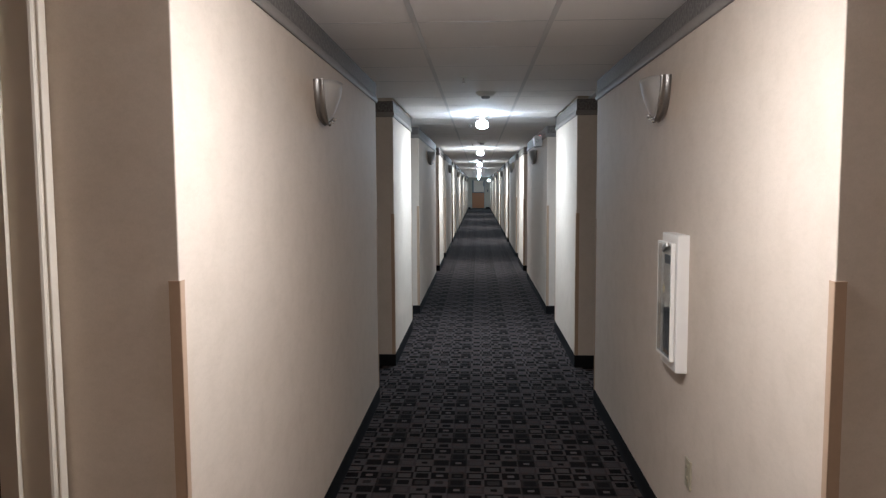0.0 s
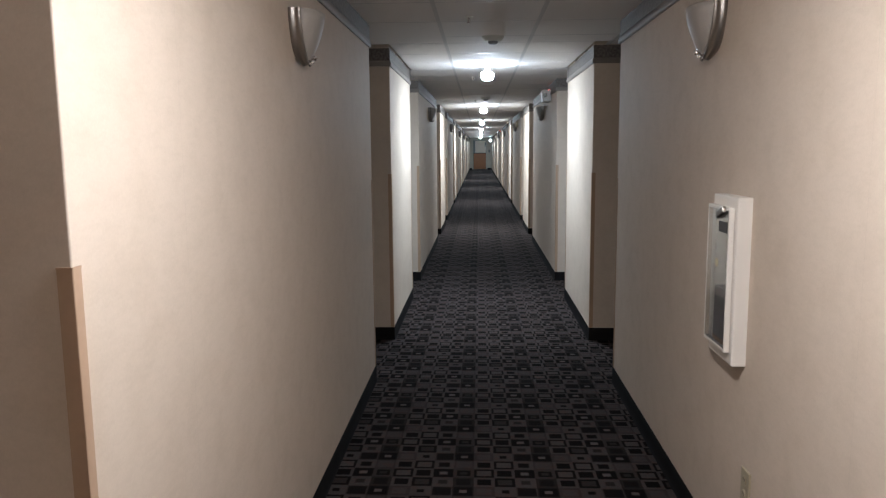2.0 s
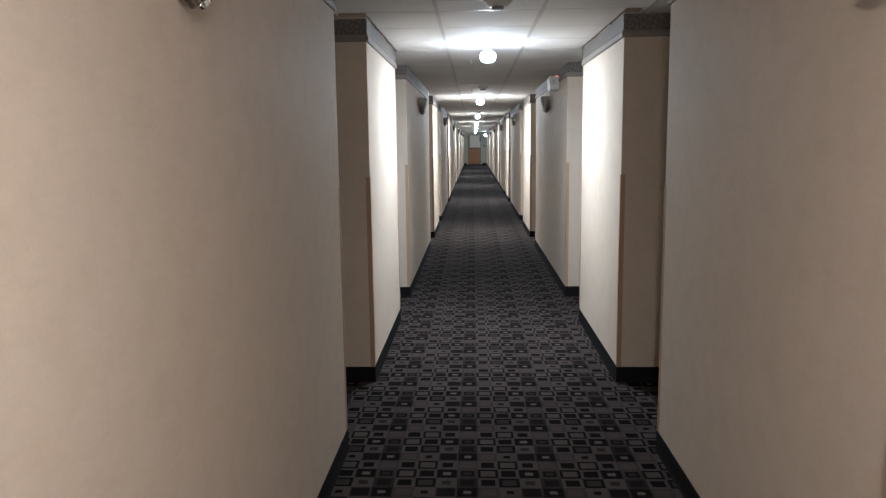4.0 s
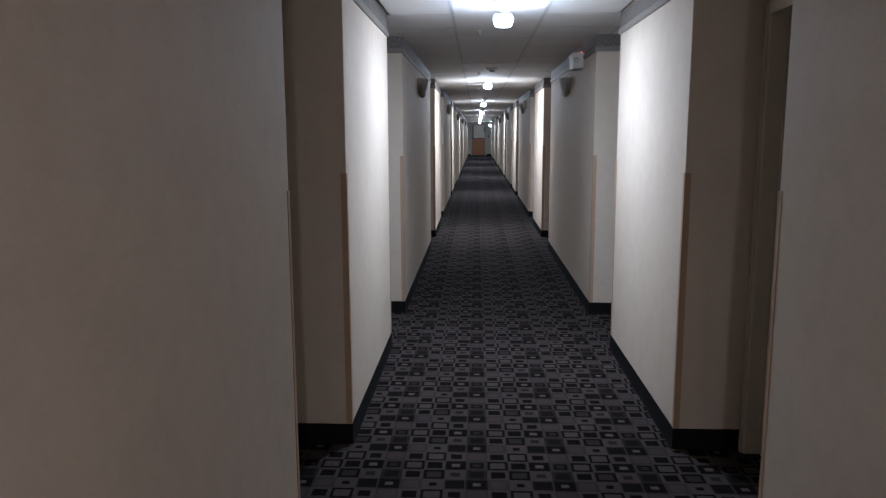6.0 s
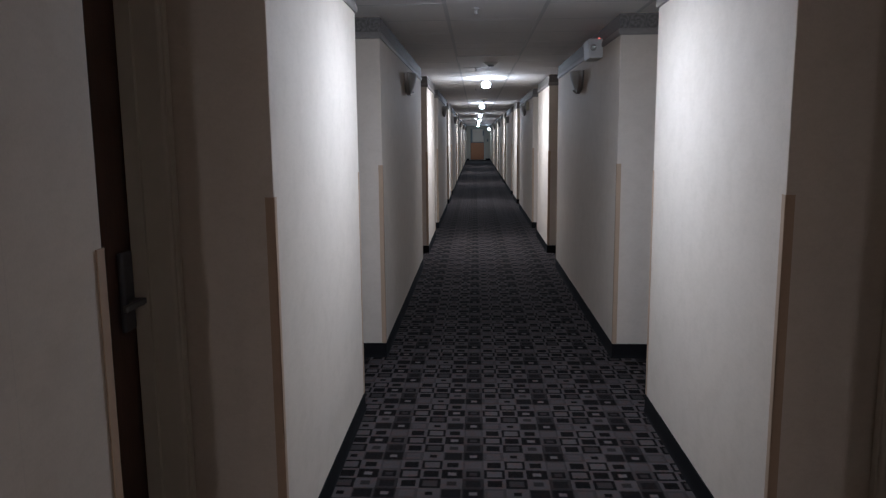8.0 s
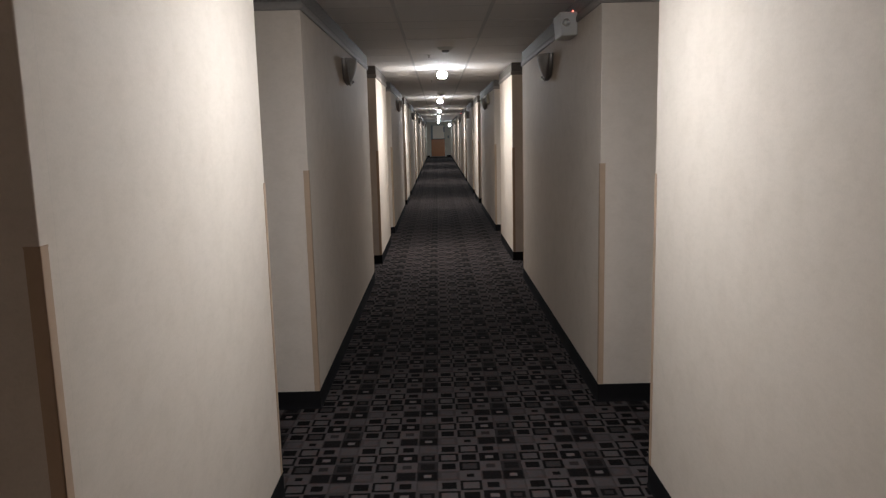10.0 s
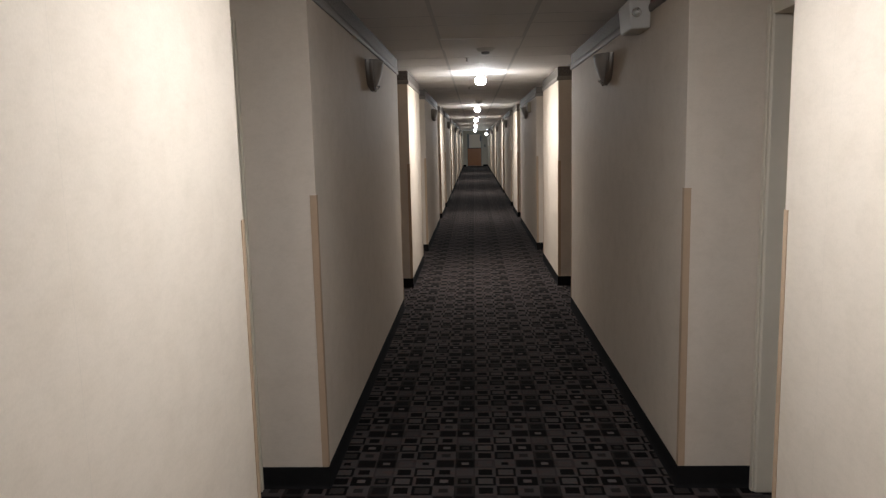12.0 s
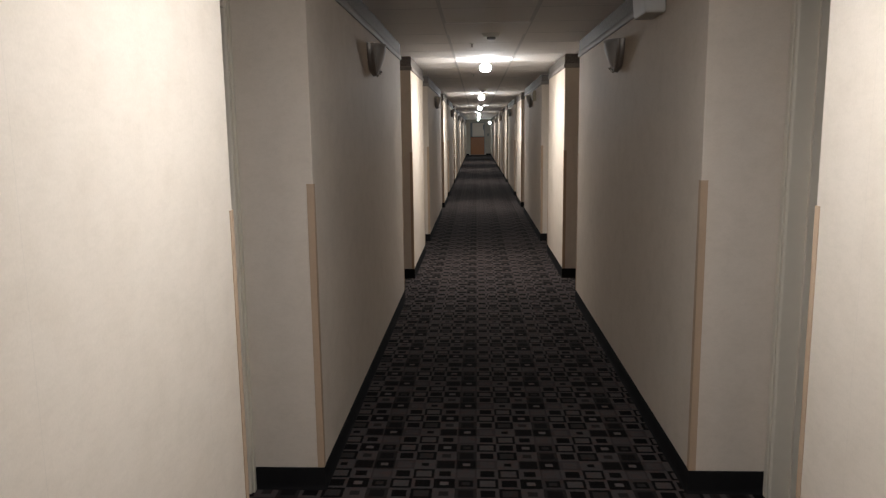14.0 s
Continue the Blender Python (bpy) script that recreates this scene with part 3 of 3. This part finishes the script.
# ---- fire-extinguisher cabinet on the right-hand wall ----
def ring(bm, x0, x1, y0, y1, z0, z1, wide, bevel=0.003):
    """One flat frame round an opening in the y-z plane, its front edges rounded."""
    loops = []
    for x, k in ((x1, 0.0), (x0, 0.0), (x0, wide), (x1, wide)):
        loops.append([bm.verts.new((x, y, z)) for y, z in ((y0 + k, z0 + k), (y1 - k, z0 + k), (y1 - k, z1 - k), (y0 + k, z1 - k))])
    for i in range(4):
        for j in range(4):
            a, b = loops[i], loops[(i + 1) % 4]
            bm.faces.new((a[j], a[(j + 1) % 4], b[(j + 1) % 4], b[j]))
    bmesh.ops.recalc_face_normals(bm, faces=bm.faces)
    front = [e for e in bm.edges if all(abs(v.co.x - x0) < 1e-6 for v in e.verts) and e.calc_face_angle(0) > 1]
    corner = [e for e in bm.edges if abs(e.verts[0].co.x - e.verts[1].co.x) > 0.005 and e.verts[0].co.y in (y0, y1)]
    bmesh.ops.bevel(bm, geom=front + corner, offset=bevel, segments=3, affect="EDGES", profile=0.5)
    return bm


def build_cabinet():
    y0, y1, z0, z1 = 1.968, 2.208, 0.800, 1.350
    cab = empty("extinguisher_cabinet", (XR, (y0 + y1) / 2, z0))
    off = Matrix.Translation((-XR, -(y0 + y1) / 2, -z0))

    def piece(name, bm, material, parent, label=""):
        bmesh.ops.transform(bm, matrix=off, verts=bm.verts)
        return part(name, bm, material, parent, label)

    piece("trim_frame", ring(bmesh.new(), XR - 0.047, XR, y0, y1, z0, z1, 0.042, 0.005), CABINET, cab, "cream-white enamelled steel surround")
    # the back's pale colour stands in for the reflection on the upper pane
    piece("back_panel", boxed(XR - 0.006, XR - 0.0005, y0 + 0.041, y1 - 0.041, z0 + 0.041, z1 - 0.041), OFFWHITE, cab, "steel back, pale to give the pane's upper reflection")
    fx0, fx1, fy0, fy1, fz0, fz1 = XR - 0.066, XR - 0.048, y0 + 0.018, y1 - 0.004, z0 + 0.040, z1 - 0.034
    bm = boxed(fx0, fx1, fy0, fy0 + 0.011, fz0, fz1, bevel=0.003)
    box(bm, fx0, fx0 + 0.005, fy1 - 0.003, fy1, fz0, fz1, bevel=0.001)
    box(bm, fx0, fx1, fy0 + 0.010, fy1 - 0.0025, fz0, fz0 + 0.011, bevel=0.002)
    box(bm, fx0, fx1, fy0 + 0.010, fy1 - 0.0025, fz1 - 0.011, fz1, bevel=0.002)
    door = piece("door_frame", bm, CABINET, cab, "cream-white hinged door frame")
    piece("pane", boxed(XR - 0.0650, XR - 0.0620, y0 + 0.0285, y1 - 0.0065, z0 + 0.0505, z1 - 0.0445), GLASS, door, "clear acrylic pane")
    tilt = boxed(-0.007, 0.007, -0.036, 0.036, -0.011, 0.011, bevel=0.004)
    bmesh.ops.transform(tilt, matrix=Matrix.Translation((XR - 0.072, y0 + 0.085, z1 - 0.052)) @ Matrix.Rotation(-0.35, 4, "X"), verts=tilt.verts)
    piece("latch", tilt, NICKEL, door, "tilted chrome latch")
    piece("label_plate", boxed(XR - 0.0672, XR - 0.0655, y0 + 0.034, y0 + 0.115, z1 - 0.118, z1 - 0.082, bevel=0.0006), DARK, door, "small black label")
    # small dull-yellow disc on the front of the pane
    disc = lathe(bmesh.new(), [(0, 0.0), (0.015, 0.0), (0.015, 0.0012), (0, 0.0014)], Matrix.Translation((XR - 0.0655, y0 + 0.125, z1 - 0.225)) @ Matrix.Rotation(-math.pi / 2, 4, "Y"), 20)
    piece("yellow_disc", disc, YELLOWDISC, door, "small dull-yellow disc on the pane")
    # grey block behind the lower part of the pane, darker than the back
    piece("lower_block", boxed(XR - 0.044, XR - 0.008, y0 + 0.0425, y1 - 0.0425, z0 + 0.062, z0 + 0.235), LOWERGREY, cab, "grey block behind the lower pane")
    piece("bottom_lining", boxed(XR - 0.045, XR - 0.007, y0 + 0.0425, y1 - 0.0425, z0 + 0.0425, z0 + 0.061), GUARDM, cab, "tan strip at the bottom")
    return tagged(cab, "white wall cabinet with clear pane for a fire extinguisher", "cabinet")


build_cabinet()


# ---- wall outlet low on the right-hand wall ----
def build_outlet():
    o = empty("wall_outlet", (XR, 1.905, 0.415))
    part("cover_plate", boxed(-0.008, 0.0, -0.036, 0.036, -0.058, 0.058, bevel=0.003), IVORY, o, "ivory plastic plate")
    for z in (-0.024, 0.024):
        s = part("socket", lathe(bmesh.new(), [(0, 0.0105), (0.014, 0.0105), (0.016, 0.0085), (0.016, 0.006)], Matrix.Translation((0, 0, z)) @ Matrix.Rotation(-math.pi / 2, 4, "Y"), 18), IVORY, o)
        for y in (-0.006, 0.006):
            part("slot", boxed(-0.0112, -0.0104, y - 0.001, y + 0.001, z - 0.002, z + 0.007), DARK, s)
    return tagged(o, "ivory plastic double socket on the papered wall", "outlet")


build_outlet()


# ---- emergency light on the right-hand wall ----
def build_emergency():
    e = empty("emergency_light", (XR, 8.78, 2.132))
    bm = boxed(-0.110, -0.0, -0.13, 0.13, -0.070, 0.070, bevel=0.012, segments=3)
    for v in bm.verts:
        if v.co.z < 0:
            v.co.x *= 0.9 if v.co.x < -0.06 else 1.0
    part("housing", bm, AGED, e, "aged white plastic housing")
    for sy in (-1, 1):
        m = Matrix.Translation((-0.072, sy * 0.129, 0.006)) @ Matrix.Rotation(sy * -math.pi / 2, 4, "X")
        head = part("lamp_head", lathe(bmesh.new(), [(0.024, 0.0), (0.024, 0.007), (0.021, 0.010), (0.018, 0.005), (0.007, 0.003), (0, 0.003)], m, 22), CHROME, e, "small round reflector lamp", True)
        part("bulb", lathe(bmesh.new(), [(0.008, 0.003), (0.009, 0.010), (0.005, 0.016), (0, 0.017)], m, 14), OFFWHITE, head, "", True)
    part("indicator", lathe(bmesh.new(), [(0.006, 0), (0.006, 0.004), (0.004, 0.007), (0, 0.008)], Matrix.Translation((-0.03, -0.119, 0.069)), 12), REDLED, e, "glowing red indicator")
    return tagged(e, "white two-lamp emergency light with red indicator on the wall", "emergency light", "emergency lights along the corridor")


emergency = build_emergency()
copy_thing(emergency, Matrix.Translation((XR, 30.74, 2.132)))


# ---- small alarm device beside a sconce further along ----
def build_strobe():
    s = empty("alarm_sounder", (XR, 16.4, 2.04))
    part("housing", boxed(-0.045, 0, -0.06, 0.06, -0.075, 0.075, bevel=0.006), IVORY, s, "beige plastic housing")
    part("lens", boxed(-0.062, -0.044, -0.025, 0.025, -0.05, 0.05, bevel=0.006), FROST, s, "clear strobe lens")
    return tagged(s, "beige fire-alarm sounder with strobe on the wall", "alarm")


build_strobe()


# ---- far end: wall with a two-tone door ----
def build_end():
    d0, d1, top = -0.545, 0.375, 2.08
    bm = boxed(-1.5, d0 - 0.05, Y1, Y1 + 0.14, 0, CEIL + 0.05)
    box(bm, d1 + 0.05, 1.5, Y1, Y1 + 0.14, 0, CEIL + 0.05)
    box(bm, d0 - 0.05, d1 + 0.05, Y1, Y1 + 0.14, top + 0.05, CEIL + 0.05)
    tagged(part("wall_end", bm, WALL), "cream papered wall at the corridor's end", "wall", kind="structure")
    for a, b in ((XL + 0.004, d0 - 0.09), (d1 + 0.09, XR - 0.004)):
        tagged(part("baseboard", sweep(bmesh.new(), [(a, Y1, 0, -1), (b, Y1, 0, -1)], BASE_PROFILE), VINYL), "black vinyl cove base along the carpet", "baseboard", kind="structure")
    door = empty("corridor_end_door", (0, Y1, 0))
    off = Matrix.Translation((0, -Y1, 0))

    def piece(name, bm, material, parent, label=""):
        bmesh.ops.transform(bm, matrix=off, verts=bm.verts)
        return part(name, bm, material, parent, label)

    for a, b in ((d0 - 0.09, d0), (d1, d1 + 0.09)):
        piece("jamb", boxed(a, b, Y1 - 0.025, Y1 + 0.14, 0, top + 0.09, bevel=0.004), FRAME, door, "grey-cream painted steel jamb")
    piece("head_jamb", boxed(d0, d1, Y1 - 0.025, Y1 + 0.14, top, top + 0.09, bevel=0.004), FRAME, door, "grey-cream painted steel head")
    leaf = piece("leaf", boxed(d0 + 0.003, d1 - 0.003, Y1 + 0.02, Y1 + 0.065, 0.008, top - 0.003, bevel=0.003), SHADOWGREY, door, "grey door leaf")
    piece("upper_panel", boxed(d0 + 0.13, d1 - 0.03, Y1 + 0.012, Y1 + 0.021, 1.19, top - 0.03, bevel=0.002), CREAMDOOR, leaf, "pale cream upper panel")
    piece("lower_panel", boxed(d0 + 0.02, d1 - 0.02, Y1 + 0.012, Y1 + 0.021, 0.03, 1.14, bevel=0.002), ORANGE, leaf, "orange-brown wood lower panel")
    piece("rail", boxed(d0 + 0.02, d1 - 0.02, Y1 - 0.03, Y1 + 0.021, 1.14, 1.19, bevel=0.006), DARK, leaf, "dark push bar")
    piece("notice", boxed(d0 + 0.03, d0 + 0.12, Y1 + 0.016, Y1 + 0.021, 1.50, 1.95), SHADOWGREY, leaf, "grey notice strip")
    piece("closer", boxed(d1 - 0.10, d1 - 0.03, Y1 - 0.02, Y1 + 0.021, 1.62, 1.95, bevel=0.005), SHADOWGREY, leaf, "grey door hardware")
    tagged(door, "closed two-tone door, cream above and orange wood below", "door")
    sw = empty("wall_switch", (0.60, Y1, 1.30))
    part("cover_plate", boxed(-0.05, 0.05, -0.008, 0, -0.09, 0.09, bevel=0.003), SHADOWGREY, sw, "grey plate")
    part("rocker", boxed(-0.015, 0.015, -0.013, -0.007, -0.03, 0.03, bevel=0.002), DARK, sw)
    tagged(sw, "grey call plate on the end wall beside the door", "switch")


build_end()


def build_end_lamp():
    w = empty("wall_lamp", (XR, 49.9, 2.02))
    part("mount", boxed(-0.05, 0, -0.05, 0.05, -0.03, 0.03, bevel=0.006), WHITE, w)
    part("globe", lathe(bmesh.new(), [(0, -0.075), (0.04, -0.064), (0.068, -0.032), (0.075, 0), (0.068, 0.032), (0.04, 0.064), (0, 0.075)], Matrix.Translation((-0.115, 0, 0)), 20), BULBCOOL, w, "glowing white globe", True)
    return tagged(w, "lit white globe lamp on the wall near the end", "wall lamp")


build_end_lamp()
